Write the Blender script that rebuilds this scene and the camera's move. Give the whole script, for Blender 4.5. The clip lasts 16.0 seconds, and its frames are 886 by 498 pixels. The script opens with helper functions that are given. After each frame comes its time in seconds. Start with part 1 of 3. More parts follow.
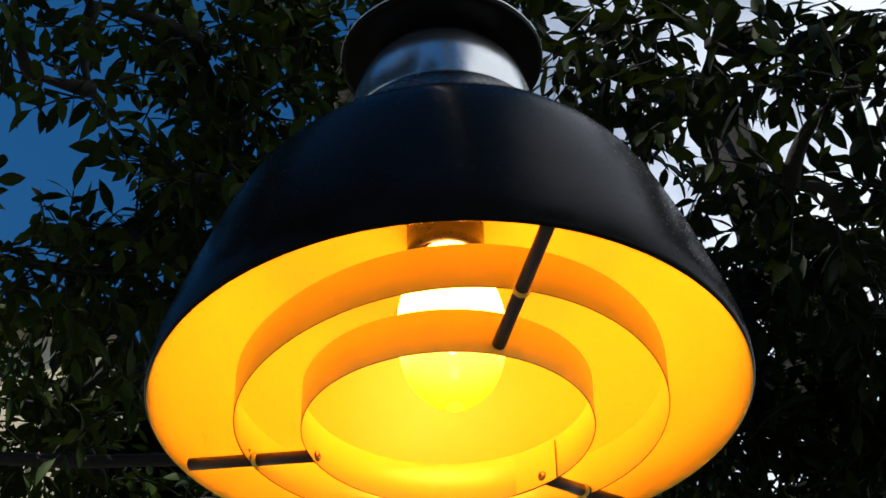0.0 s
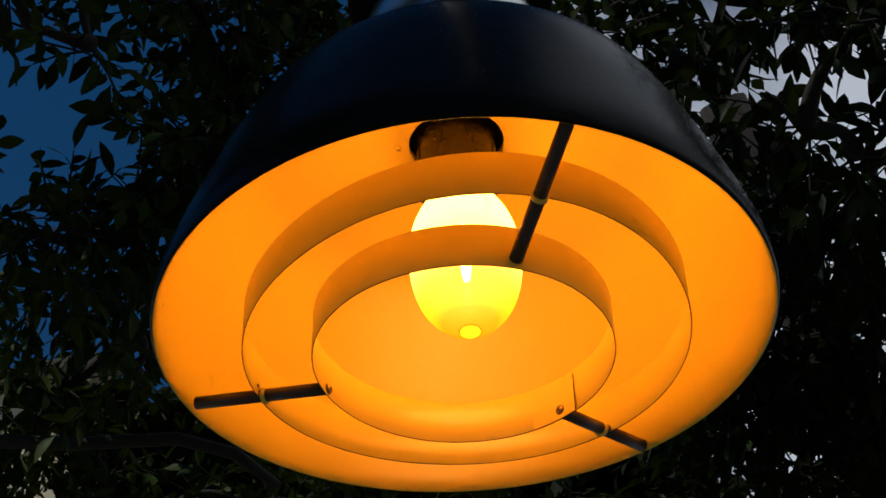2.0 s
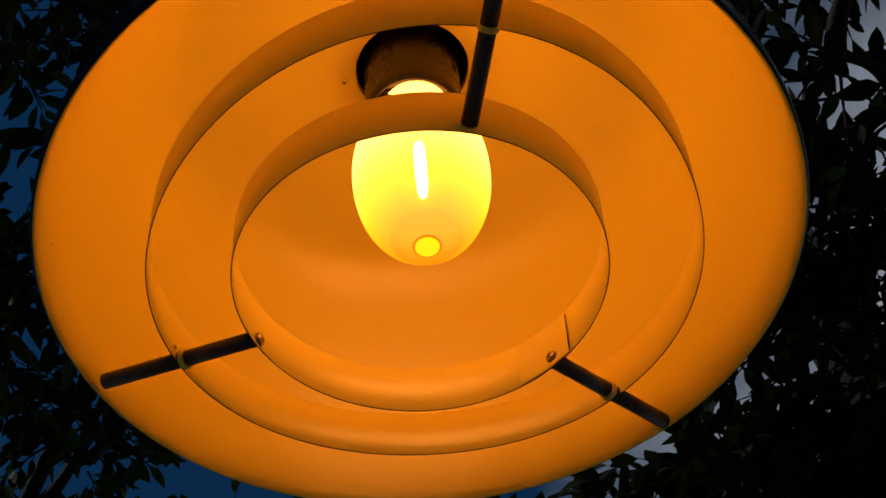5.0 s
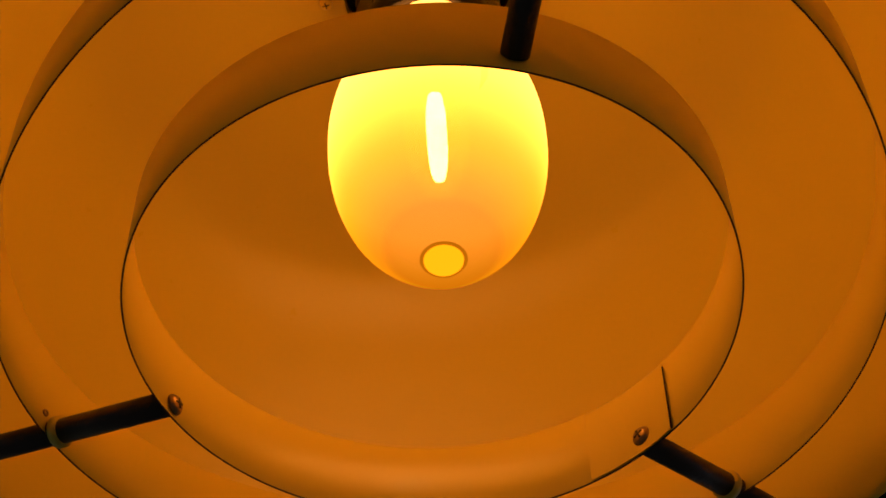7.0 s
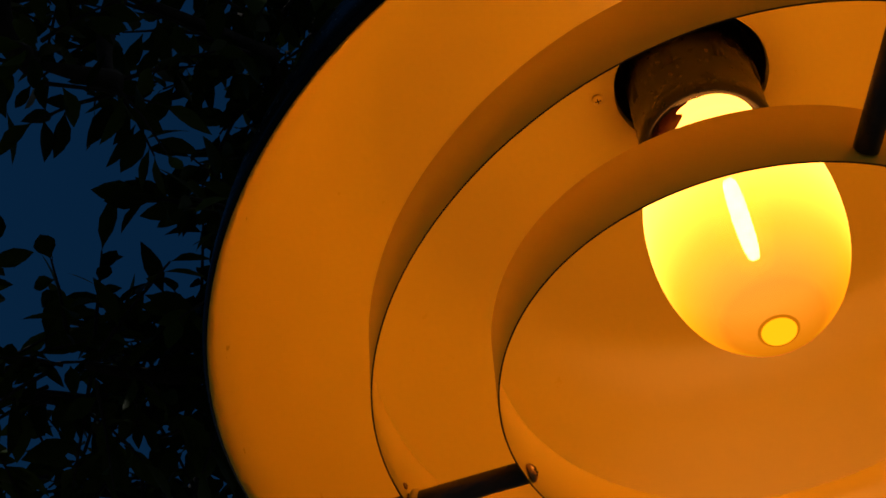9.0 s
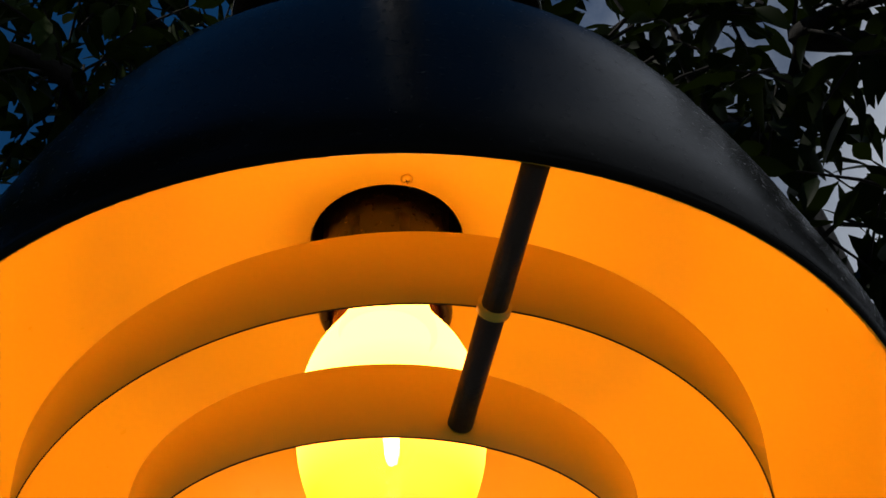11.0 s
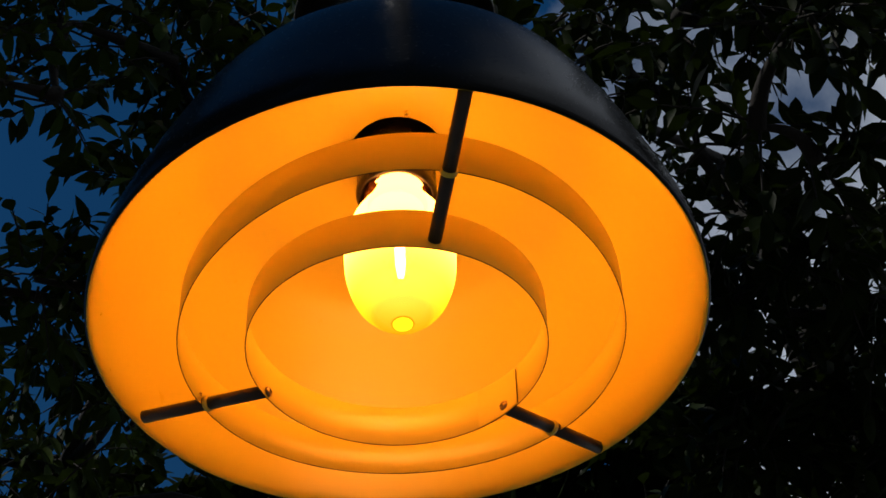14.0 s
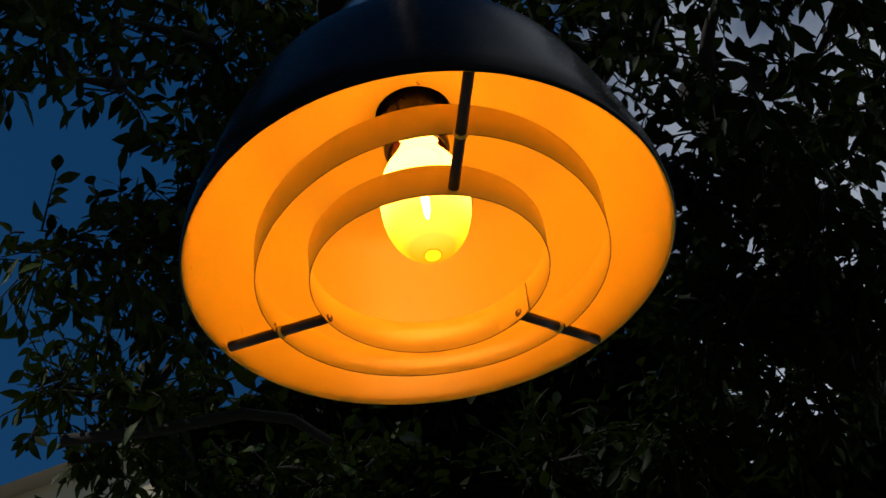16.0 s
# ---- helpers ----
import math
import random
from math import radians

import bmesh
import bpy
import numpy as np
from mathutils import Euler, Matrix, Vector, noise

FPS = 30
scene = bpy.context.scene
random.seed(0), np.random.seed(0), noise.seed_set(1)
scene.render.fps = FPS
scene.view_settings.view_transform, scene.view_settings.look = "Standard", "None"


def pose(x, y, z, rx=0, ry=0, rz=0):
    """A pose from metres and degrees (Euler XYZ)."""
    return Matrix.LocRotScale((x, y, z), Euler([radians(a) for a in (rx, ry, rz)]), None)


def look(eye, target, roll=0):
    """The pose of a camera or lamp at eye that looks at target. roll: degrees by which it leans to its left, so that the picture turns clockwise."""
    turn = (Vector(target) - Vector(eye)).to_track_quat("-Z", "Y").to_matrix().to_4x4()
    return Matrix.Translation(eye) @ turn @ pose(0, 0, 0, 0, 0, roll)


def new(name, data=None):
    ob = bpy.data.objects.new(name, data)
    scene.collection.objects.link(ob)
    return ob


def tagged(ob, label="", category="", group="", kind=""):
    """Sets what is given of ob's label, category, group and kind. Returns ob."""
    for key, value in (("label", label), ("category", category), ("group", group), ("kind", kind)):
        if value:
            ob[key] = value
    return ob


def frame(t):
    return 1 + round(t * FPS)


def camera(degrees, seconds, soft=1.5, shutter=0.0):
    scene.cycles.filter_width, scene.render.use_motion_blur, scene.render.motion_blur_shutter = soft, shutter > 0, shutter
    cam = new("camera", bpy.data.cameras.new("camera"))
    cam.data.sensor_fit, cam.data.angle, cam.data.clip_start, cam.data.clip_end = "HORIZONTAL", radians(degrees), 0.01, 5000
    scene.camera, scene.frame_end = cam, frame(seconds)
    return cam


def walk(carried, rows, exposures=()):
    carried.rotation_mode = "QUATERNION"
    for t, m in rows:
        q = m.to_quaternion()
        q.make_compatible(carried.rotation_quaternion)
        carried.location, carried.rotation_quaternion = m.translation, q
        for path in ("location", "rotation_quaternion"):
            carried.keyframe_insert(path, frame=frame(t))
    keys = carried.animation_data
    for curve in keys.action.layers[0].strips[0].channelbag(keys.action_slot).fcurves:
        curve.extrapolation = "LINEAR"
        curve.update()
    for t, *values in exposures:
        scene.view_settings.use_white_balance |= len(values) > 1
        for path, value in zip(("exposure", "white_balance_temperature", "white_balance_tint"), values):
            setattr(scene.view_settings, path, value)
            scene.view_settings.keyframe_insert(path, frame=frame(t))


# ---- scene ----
DEG = 28.0
cam = camera(DEG, 16.0, soft=1.6)
ROWS = [
    (0.0, -0.1705, -1.1381, -0.7062, -7.754, 36.609, 0.888),
    (0.5, -0.1539, -1.1059, -0.7149, -7.362, 37.107, 0.906),
    (1.0, -0.1548, -1.0820, -0.7319, -7.129, 37.623, 1.325),
    (1.5, -0.1643, -1.0598, -0.7551, -7.131, 38.403, 1.704),
    (2.0, -0.1748, -1.0380, -0.7735, -7.598, 39.064, 1.524),
    (2.5, -0.1421, -1.0014, -0.8075, -6.619, 41.924, 1.349),
    (3.0, -0.1359, -0.9247, -0.8430, -5.855, 44.844, 2.508),
    (3.5, -0.1203, -0.9077, -0.8643, -5.020, 45.417, 2.108),
    (4.0, -0.0924, -0.8454, -0.8741, -4.472, 47.311, 1.750),
    (6.5, -0.0431, -0.4597, -0.5455, -2.244, 50.566, 2.943),
    (7.0, -0.0261, -0.4254, -0.4866, -3.001, 49.420, 0.878),
    (7.5, 0.0037, -0.4231, -0.5460, -1.023, 50.927, -1.282),
    (8.0, -0.0680, -0.3862, -0.5926, -2.418, 53.712, 0.654),
    (8.5, -0.1455, -0.3897, -0.6112, -3.179, 55.574, 1.899),
    (9.0, -0.1717, -0.4804, -0.5308, -1.174, 50.995, 3.232),
    (9.5, -0.1712, -0.5613, -0.4585, -3.616, 45.890, 1.867),
    (10.0, -0.1347, -0.6120, -0.4361, -4.691, 45.884, 1.405),
    (12.5, 0.0147, -0.6460, -0.4799, -6.393, 42.317, 0.668),
    (13.0, -0.0108, -0.7190, -0.6011, -5.257, 43.706, 0.739),
    (13.5, -0.0390, -0.8317, -0.7294, -4.255, 44.453, 1.645),
    (14.0, -0.0450, -0.9721, -0.8725, -3.369, 44.379, 1.390),
    (14.5, -0.0730, -1.0557, -0.9768, -3.396, 44.521, 1.714),
    (15.0, -0.0745, -1.0641, -0.9894, -3.004, 44.346, 1.812),
    (15.5, -0.0796, -1.1230, -1.0204, -0.968, 44.157, 3.700),
    (16.0, -0.0823, -1.2286, -1.0747, -0.018, 41.544, 5.050),
]
EXPOSURES = [(0.0, 0.35), (0.5, 0.18), (1.0, -0.15), (1.5, -0.6), (2.0, -0.8), (2.5, -0.95), (3.0, -1.1), (3.5, -1.3), (4.0, -1.4),
             (6.5, -2.2), (7.0, -2.35), (8.0, -2.3), (9.0, -2.2), (10.0, -1.9), (12.5, -0.1), (13.0, -0.45), (13.5, -0.8), (14.0, -0.85),
             (15.0, -0.85), (16.0, -0.9)]
walk(cam, [(t, pose(x, y, z, 90 + pitch, roll, yaw)) for t, x, y, z, yaw, pitch, roll in ROWS], EXPOSURES)

# ---- light ----
SUN_EL, SUN_AZ = 52.0, 106.0      # azimuth from +y towards -x
world = bpy.data.worlds.new("sky")
scene.world = world
world.use_nodes = True
wt = world.node_tree
for n in list(wt.nodes):
    wt.nodes.remove(n)
w_out = wt.nodes.new("ShaderNodeOutputWorld")
w_bg = wt.nodes.new("ShaderNodeBackground")
w_sky = wt.nodes.new("ShaderNodeTexSky")
w_sky.sky_type, w_sky.sun_disc = "NISHITA", False
w_sky.sun_elevation, w_sky.sun_rotation = radians(SUN_EL), radians(-SUN_AZ)
w_sky.air_density, w_sky.dust_density, w_sky.ozone_density = 1.0, 0.1, 3.0
w_co = wt.nodes.new("ShaderNodeTexCoord")
w_map = wt.nodes.new("ShaderNodeMapping")
w_map.inputs["Location"].default_value = (0.55, 0.1, 0.35)
w_no = wt.nodes.new("ShaderNodeTexNoise")
w_no.inputs["Scale"].default_value, w_no.inputs["Detail"].default_value, w_no.inputs["Roughness"].default_value = 3.2, 9, 0.55
w_ramp = wt.nodes.new("ShaderNodeValToRGB")
w_ramp.color_ramp.elements[0].position, w_ramp.color_ramp.elements[1].position = 0.80, 1.08
w_mix = wt.nodes.new("ShaderNodeMix")
w_mix.data_type = "RGBA"
w_mix.inputs["B"].default_value = (15.0, 16.5, 19.0, 1)
wt.links.new(w_co.outputs["Generated"], w_map.inputs["Vector"])
wt.links.new(w_map.outputs["Vector"], w_no.inputs["Vector"])
w_sep = wt.nodes.new("ShaderNodeSeparateXYZ")
w_bank = wt.nodes.new("ShaderNodeMath")
w_bank.operation = "MULTIPLY_ADD"
w_bank.inputs[1].default_value = 1.6
wt.links.new(w_co.outputs["Generated"], w_sep.inputs["Vector"])
wt.links.new(w_sep.outputs["X"], w_bank.inputs[0])
wt.links.new(w_no.outputs["Fac"], w_bank.inputs[2])
wt.links.new(w_bank.outputs[0], w_ramp.inputs["Fac"])
wt.links.new(w_ramp.outputs["Color"], w_mix.inputs["Factor"])
w_deep = wt.nodes.new("ShaderNodeHueSaturation")
w_deep.inputs["Saturation"].default_value, w_deep.inputs["Value"].default_value = 1.35, 1.25
wt.links.new(w_sky.outputs["Color"], w_deep.inputs["Color"])
wt.links.new(w_deep.outputs["Color"], w_mix.inputs["A"])
wt.links.new(w_mix.outputs["Result"], w_bg.inputs["Color"])
wt.links.new(w_bg.outputs["Background"], w_out.inputs["Surface"])
w_bg.inputs["Strength"].default_value = 0.05

sun = new("sun", bpy.data.lights.new("sun", "SUN"))
sun.data.energy, sun.data.angle, sun.data.color = 3.6, radians(0.53), (1.0, 0.95, 0.87)
sd = Vector((-math.sin(radians(SUN_AZ)) * math.cos(radians(SUN_EL)), math.cos(radians(SUN_AZ)) * math.cos(radians(SUN_EL)), math.sin(radians(SUN_EL))))
sun.matrix_world = look(sd * 20, (0, 0, 0))


# ---- materials ----
def material(name):
    m = bpy.data.materials.new(name)
    m.use_nodes = True
    return m, m.node_tree, m.node_tree.nodes["Principled BSDF"]


def node(nt, kind, **values):
    n = nt.nodes.new(kind)
    for key, value in values.items():
        n.inputs[key.replace("_", " ")].default_value = value
    return n


def surface(name, colour, rough=0.5, metal=0.0, scale=30.0, vary=0.15, bump=0.1, fine=8.0, coat=0.0, per_object=0.0, gloss_span=0.11):
    """A painted, cast or grown surface: colour and roughness vary at two scales, with a fine relief."""
    m, nt, b = material(name)
    co = nt.nodes.new("ShaderNodeTexCoord")
    big = node(nt, "ShaderNodeTexNoise", Scale=scale, Detail=4.0)
    small = node(nt, "ShaderNodeTexNoise", Scale=scale * fine, Detail=6.0)
    nt.links.new(co.outputs["Object"], big.inputs["Vector"])
    nt.links.new(co.outputs["Object"], small.inputs["Vector"])
    mix = nt.nodes.new("ShaderNodeMix")
    mix.data_type = "RGBA"
    mix.inputs["A"].default_value = (*[c * (1 - vary) for c in colour], 1)
    mix.inputs["B"].default_value = (*[min(1, c * (1 + vary)) for c in colour], 1)
    nt.links.new(big.outputs["Fac"], mix.inputs["Factor"])
    source = mix.outputs["Result"]
    if per_object:
        info = nt.nodes.new("ShaderNodeObjectInfo")
        hsv = nt.nodes.new("ShaderNodeHueSaturation")
        span = node(nt, "ShaderNodeMapRange")
        span.inputs["To Min"].default_value, span.inputs["To Max"].default_value = 1 - per_object, 1 + per_object
        nt.links.new(info.outputs["Random"], span.inputs["Value"])
        nt.links.new(span.outputs["Result"], hsv.inputs["Value"])
        nt.links.new(source, hsv.inputs["Color"])
        source = hsv.outputs["Color"]
    nt.links.new(source, b.inputs["Base Color"])
    rr = node(nt, "ShaderNodeMapRange")
    rr.inputs["To Min"].default_value, rr.inputs["To Max"].default_value = max(0.02, rough - gloss_span), min(1, rough + gloss_span)
    nt.links.new(small.outputs["Fac"], rr.inputs["Value"])
    nt.links.new(rr.outputs["Result"], b.inputs["Roughness"])
    bp = node(nt, "ShaderNodeBump", Strength=bump, Distance=0.002)
    nt.links.new(small.outputs["Fac"], bp.inputs["Height"])
    nt.links.new(bp.outputs["Normal"], b.inputs["Normal"])
    b.inputs["Metallic"].default_value = metal
    b.inputs["Coat Weight"].default_value = coat
    b.inputs["Coat Roughness"].default_value = 0.12
    return m


def leaf_material(name, dark, light):
    m, nt, b = material(name)
    geo = nt.nodes.new("ShaderNodeNewGeometry")
    info = nt.nodes.new("ShaderNodeObjectInfo")
    add = nt.nodes.new("ShaderNodeMath")
    add.operation = "ADD"
    frac = nt.nodes.new("ShaderNodeMath")
    frac.operation = "FRACT"
    nt.links.new(geo.outputs["Random Per Island"], add.inputs[0])
    nt.links.new(info.outputs["Random"], add.inputs[1])
    nt.links.new(add.outputs[0], frac.inputs[0])
    ramp = nt.nodes.new("ShaderNodeValToRGB")
    ramp.color_ramp.elements[0].color, ramp.color_ramp.elements[1].color = (*dark, 1), (*light, 1)
    nt.links.new(frac.outputs[0], ramp.inputs["Fac"])
    no = node(nt, "ShaderNodeTexNoise", Scale=90.0, Detail=3.0)
    hsv = nt.nodes.new("ShaderNodeHueSaturation")
    span = node(nt, "ShaderNodeMapRange")
    span.inputs["To Min"].default_value, span.inputs["To Max"].default_value = 0.7, 1.3
    nt.links.new(no.outputs["Fac"], span.inputs["Value"])
    nt.links.new(span.outputs["Result"], hsv.inputs["Value"])
    nt.links.new(ramp.outputs["Color"], hsv.inputs["Color"])
    nt.links.new(hsv.outputs["Color"], b.inputs["Base Color"])
    b.inputs["Roughness"].default_value = 0.5
    b.inputs["Specular IOR Level"].default_value = 0.04
    trans = nt.nodes.new("ShaderNodeBsdfTranslucent")
    trans.inputs["Color"].default_value = (0.10, 0.16, 0.012, 1)
    mixs = nt.nodes.new("ShaderNodeMixShader")
    mixs.inputs["Fac"].default_value = 0.04
    nt.links.new(b.outputs["BSDF"], mixs.inputs[1])
    nt.links.new(trans.outputs["BSDF"], mixs.inputs[2])
    nt.links.new(mixs.outputs["Shader"], nt.nodes["Material Output"].inputs["Surface"])
    return m


def glow(name, colour, strength, clear=0.0):
    m, nt, b = material(name)
    nt.nodes.remove(b)
    e = node(nt, "ShaderNodeEmission", Color=(*colour, 1), Strength=strength)
    out = nt.nodes["Material Output"]
    if not clear:
        nt.links.new(e.outputs["Emission"], out.inputs["Surface"])
        return m
    t = nt.nodes.new("ShaderNodeBsdfTransparent")
    mix = nt.nodes.new("ShaderNodeMixShader")
    mix.inputs["Fac"].default_value = clear
    nt.links.new(e.outputs["Emission"], mix.inputs[1])
    nt.links.new(t.outputs["BSDF"], mix.inputs[2])
    nt.links.new(mix.outputs["Shader"], out.inputs["Surface"])
    return m


BULB = 30.0
BULB_COLOUR = (1.0, 0.262, 0.003)


def bulb_material():
    """Frosted glass that glows: strongest round the arc tube, weaker in the lower cap."""
    m, nt, b = material("frosted_bulb_glass")
    co = nt.nodes.new("ShaderNodeTexCoord")
    sep = nt.nodes.new("ShaderNodeSeparateXYZ")
    nt.links.new(co.outputs["Object"], sep.inputs["Vector"])
    ramp = nt.nodes.new("ShaderNodeValToRGB")
    e = ramp.color_ramp.elements
    e[0].position, e[0].color = 0.06, (0.10, 0.10, 0.10, 1)
    e[1].position, e[1].color = 0.46, (0.9, 0.9, 0.9, 1)
    mid = e.new(0.24)
    mid.color = (0.36, 0.36, 0.36, 1)
    top = e.new(0.95)
    top.color = (1, 1, 1, 1)
    span = node(nt, "ShaderNodeMapRange")
    span.inputs["From Min"].default_value, span.inputs["From Max"].default_value = 0.0, 0.13
    nt.links.new(sep.outputs["Z"], span.inputs["Value"])
    nt.links.new(span.outputs["Result"], ramp.inputs["Fac"])
    mul = nt.nodes.new("ShaderNodeMath")
    mul.operation = "MULTIPLY"
    mul.inputs[1].default_value = BULB
    nt.links.new(ramp.outputs["Color"], mul.inputs[0])
    em = nt.nodes.new("ShaderNodeEmission")
    tint = nt.nodes.new("ShaderNodeMix")
    tint.data_type = "RGBA"
    tint.inputs["A"].default_value, tint.inputs["B"].default_value = (*BULB_COLOUR, 1), (1.0, 0.320, 0.048, 1)
    height = node(nt, "ShaderNodeMapRange")
    height.inputs["From Min"].default_value, height.inputs["From Max"].default_value = 0.026, 0.085
    nt.links.new(sep.outputs["Z"], height.inputs["Value"])
    nt.links.new(height.outputs["Result"], tint.inputs["Factor"])
    nt.links.new(tint.outputs["Result"], em.inputs["Color"])
    nt.links.new(mul.outputs[0], em.inputs["Strength"])
    tr = nt.nodes.new("ShaderNodeBsdfTransparent")
    gl = node(nt, "ShaderNodeBsdfGlossy", Roughness=0.15)
    m1, m2 = nt.nodes.new("ShaderNodeMixShader"), nt.nodes.new("ShaderNodeMixShader")
    m1.inputs["Fac"].default_value, m2.inputs["Fac"].default_value = 0.15, 0.03
    nt.links.new(em.outputs["Emission"], m1.inputs[1])
    nt.links.new(tr.outputs["BSDF"], m1.inputs[2])
    nt.links.new(m1.outputs["Shader"], m2.inputs[1])
    nt.links.new(gl.outputs["BSDF"], m2.inputs[2])
    nt.links.new(m2.outputs["Shader"], nt.nodes["Material Output"].inputs["Surface"])
    return m


def dull(m, level):
    m.node_tree.nodes["Principled BSDF"].inputs["Specular IOR Level"].default_value = level
    return m


M_BLACK = surface("black_gloss_paint", (0.0065, 0.0062, 0.005), 0.24, 0.0, 12.0, 0.3, 0.04, 25.0, 0.0)
dull(M_BLACK, 0.045)
M_DOME = surface("weathered_dark_metal", (0.72, 0.71, 0.68), 0.22, 0.95, 15.0, 0.25, 0.015, 12.0, 0.3)
# enamel and ring paint: the bulb's orange light is put into the yellow
M_WHITE = surface("lamp_tinted_enamel", (0.80, 0.64, 0.06), 0.30, 0.0, 7.0, 0.07, 0.03, 9.0, 0.10, 0.0, 0.06)
dull(M_WHITE, 0.3)
M_RING = surface("lamp_tinted_sheet", (0.74, 0.59, 0.06), 0.34, 0.0, 11.0, 0.08, 0.04, 9.0, 0.2, 0.0, 0.05)
M_ROD = surface("dark_steel_rod", (0.05, 0.04, 0.035), 0.45, 0.3, 60.0, 0.35, 0.15)
M_EDGE = surface("dark_edge_and_slot", (0.02, 0.015, 0.01), 0.6, 0.0, 60.0, 0.2, 0.1)
M_SCREW = surface("brass_screw", (0.32, 0.22, 0.10), 0.35, 0.9, 200.0, 0.2, 0.1)
M_SOCKET = surface("black_socket_metal", (0.008, 0.007, 0.007), 0.3, 0.0, 50.0, 0.3, 0.06)
M_CERAMIC = surface("brown_glazed_ceramic", (0.16, 0.05, 0.022), 0.22, 0.0, 60.0, 0.3, 0.05, 6.0, 0.5)
M_BULB = bulb_material()
M_ARC = glow("arc_tube_light", (1.0, 0.45, 0.12), 260.0)
M_HALO = glow("arc_tube_halo", (1.0, 0.38, 0.03), 40.0, 0.93)
M_TIP = glow("glowing_glass_tip", BULB_COLOUR, BULB * 0.36)
M_TIP_EDGE = glow("tip_rim_shade", BULB_COLOUR, BULB * 0.09)
M_POLE = surface("black_pole_paint", (0.02, 0.022, 0.024), 0.4, 0.0, 20.0, 0.3, 0.1)
# bark colour holds the shade of unlit trunks and limbs
M_BARK = surface("shade_dark_bark", (0.010, 0.008, 0.006), 0.9, 0.0, 25.0, 0.4, 0.8)
M_LEAF_A = leaf_material("small_dark_leaf", (0.008, 0.015, 0.004), (0.040, 0.066, 0.012))
# leaf colour taken near black to carry the shade of backlit foliage
M_LEAF_B = leaf_material("shaded_broad_leaf", (0.005, 0.009, 0.003), (0.013, 0.022, 0.006))
M_WALL = surface("cream_render", (0.55, 0.48, 0.32), 0.85, 0.0, 1.5, 0.12, 0.3, 20.0)
M_ROOF = surface("pale_roof_edge", (0.45, 0.41, 0.33), 0.8, 0.0, 4.0, 0.25, 0.4)
M_FRAME = surface("white_window_paint", (0.75, 0.74, 0.70), 0.5, 0.0, 6.0, 0.08, 0.1)
M_PANE = surface("dark_window_glass", (0.03, 0.035, 0.04), 0.06, 0.0, 3.0, 0.2, 0.0)
M_GROUND = surface("grey_paving", (0.10, 0.095, 0.085), 0.85, 0.0, 1.2, 0.25, 0.4, 25.0)


# ---- builders ----
def mesh_object(name, bm, mat, parent=None, label="", smooth=True):
    me = bpy.data.meshes.new(name)
    bmesh.ops.recalc_face_normals(bm, faces=bm.faces[:])
    bm.to_mesh(me)
    bm.free()
    me.materials.append(mat)
    if smooth:
        for p in me.polygons:
            p.use_smooth = True
    ob = new(name, me)
    ob.parent = parent
    if label:
        tagged(ob, label)
    return ob


def part(name, bm, mat, parent, label="", smooth=True):
    return mesh_object(name, bm, mat, parent, label, smooth)


def thing(name, label, category, group="", kind="", at=(0, 0, 0)):
    ob = tagged(new(name), label, category, group, kind)
    ob.location = at
    return ob


def out_of_round(a, wave):
    return wave[0] * math.cos(2 * a) + wave[1] * math.sin(2 * a) + wave[2] * math.cos(3 * a) + wave[3] * math.sin(3 * a)


def lathe(profile, steps=96, closed=False, offset=(0, 0), tilt=(0, 0), wave=(0, 0, 0, 0), wave_r=1.0):
    """A profile of (radius, height) turned about the z axis; wave bends its outline out of round."""
    bm = bmesh.new()
    rings = []
    for r, z in profile:
        ring = []
        for i in range(steps):
            a = 2 * math.pi * i / steps
            rr = r + out_of_round(a, wave) * r / wave_r
            x, y = rr * math.cos(a), rr * math.sin(a)
            ring.append(bm.verts.new((x + offset[0], y + offset[1], z + x * tilt[0] + y * tilt[1])))
        rings.append(ring)
    pairs = list(zip(rings, rings[1:])) + ([(rings[-1], rings[0])] if closed else [])
    for a, b in pairs:
        for i in range(steps):
            j = (i + 1) % steps
            bm.faces.new((a[i], a[j], b[j], b[i]))
    if not closed:
        for ring in (rings[0], rings[-1]):
            if (ring[0].co - ring[steps // 2].co).length < 0.02:
                bm.faces.new(ring)
    return bm


def eased(profile, n=4):
    """The same profile with rounded steps between its points."""
    p = [profile[0]] + list(profile) + [profile[-1]]
    made = []
    for a, b, c, d in zip(p, p[1:], p[2:], p[3:]):
        for k in range(n):
            u = k / n
            made.append(tuple(0.5 * (2 * b[i] + (c[i] - a[i]) * u + (2 * a[i] - 5 * b[i] + 4 * c[i] - d[i]) * u * u + (3 * b[i] - a[i] - 3 * c[i] + d[i]) * u ** 3) for i in (0, 1)))
    return made + [profile[-1]]


def tube(bm, pts, radii, sides=8, cap=True):
    """A round bar along a line of points."""
    rings = []
    for k, p in enumerate(pts):
        p = Vector(p)
        d = (Vector(pts[min(k + 1, len(pts) - 1)]) - Vector(pts[max(k - 1, 0)])).normalized()
        u = d.cross(Vector((0.31, 0.2, 0.93))).normalized()
        v = d.cross(u)
        rings.append([bm.verts.new(p + (u * math.cos(2 * math.pi * i / sides) + v * math.sin(2 * math.pi * i / sides)) * radii[k]) for i in range(sides)])
    for a, b in zip(rings, rings[1:]):
        for i in range(sides):
            j = (i + 1) % sides
            bm.faces.new((a[i], a[j], b[j], b[i]))
    if cap:
        bm.faces.new(rings[0])
        bm.faces.new(rings[-1])
    return bm


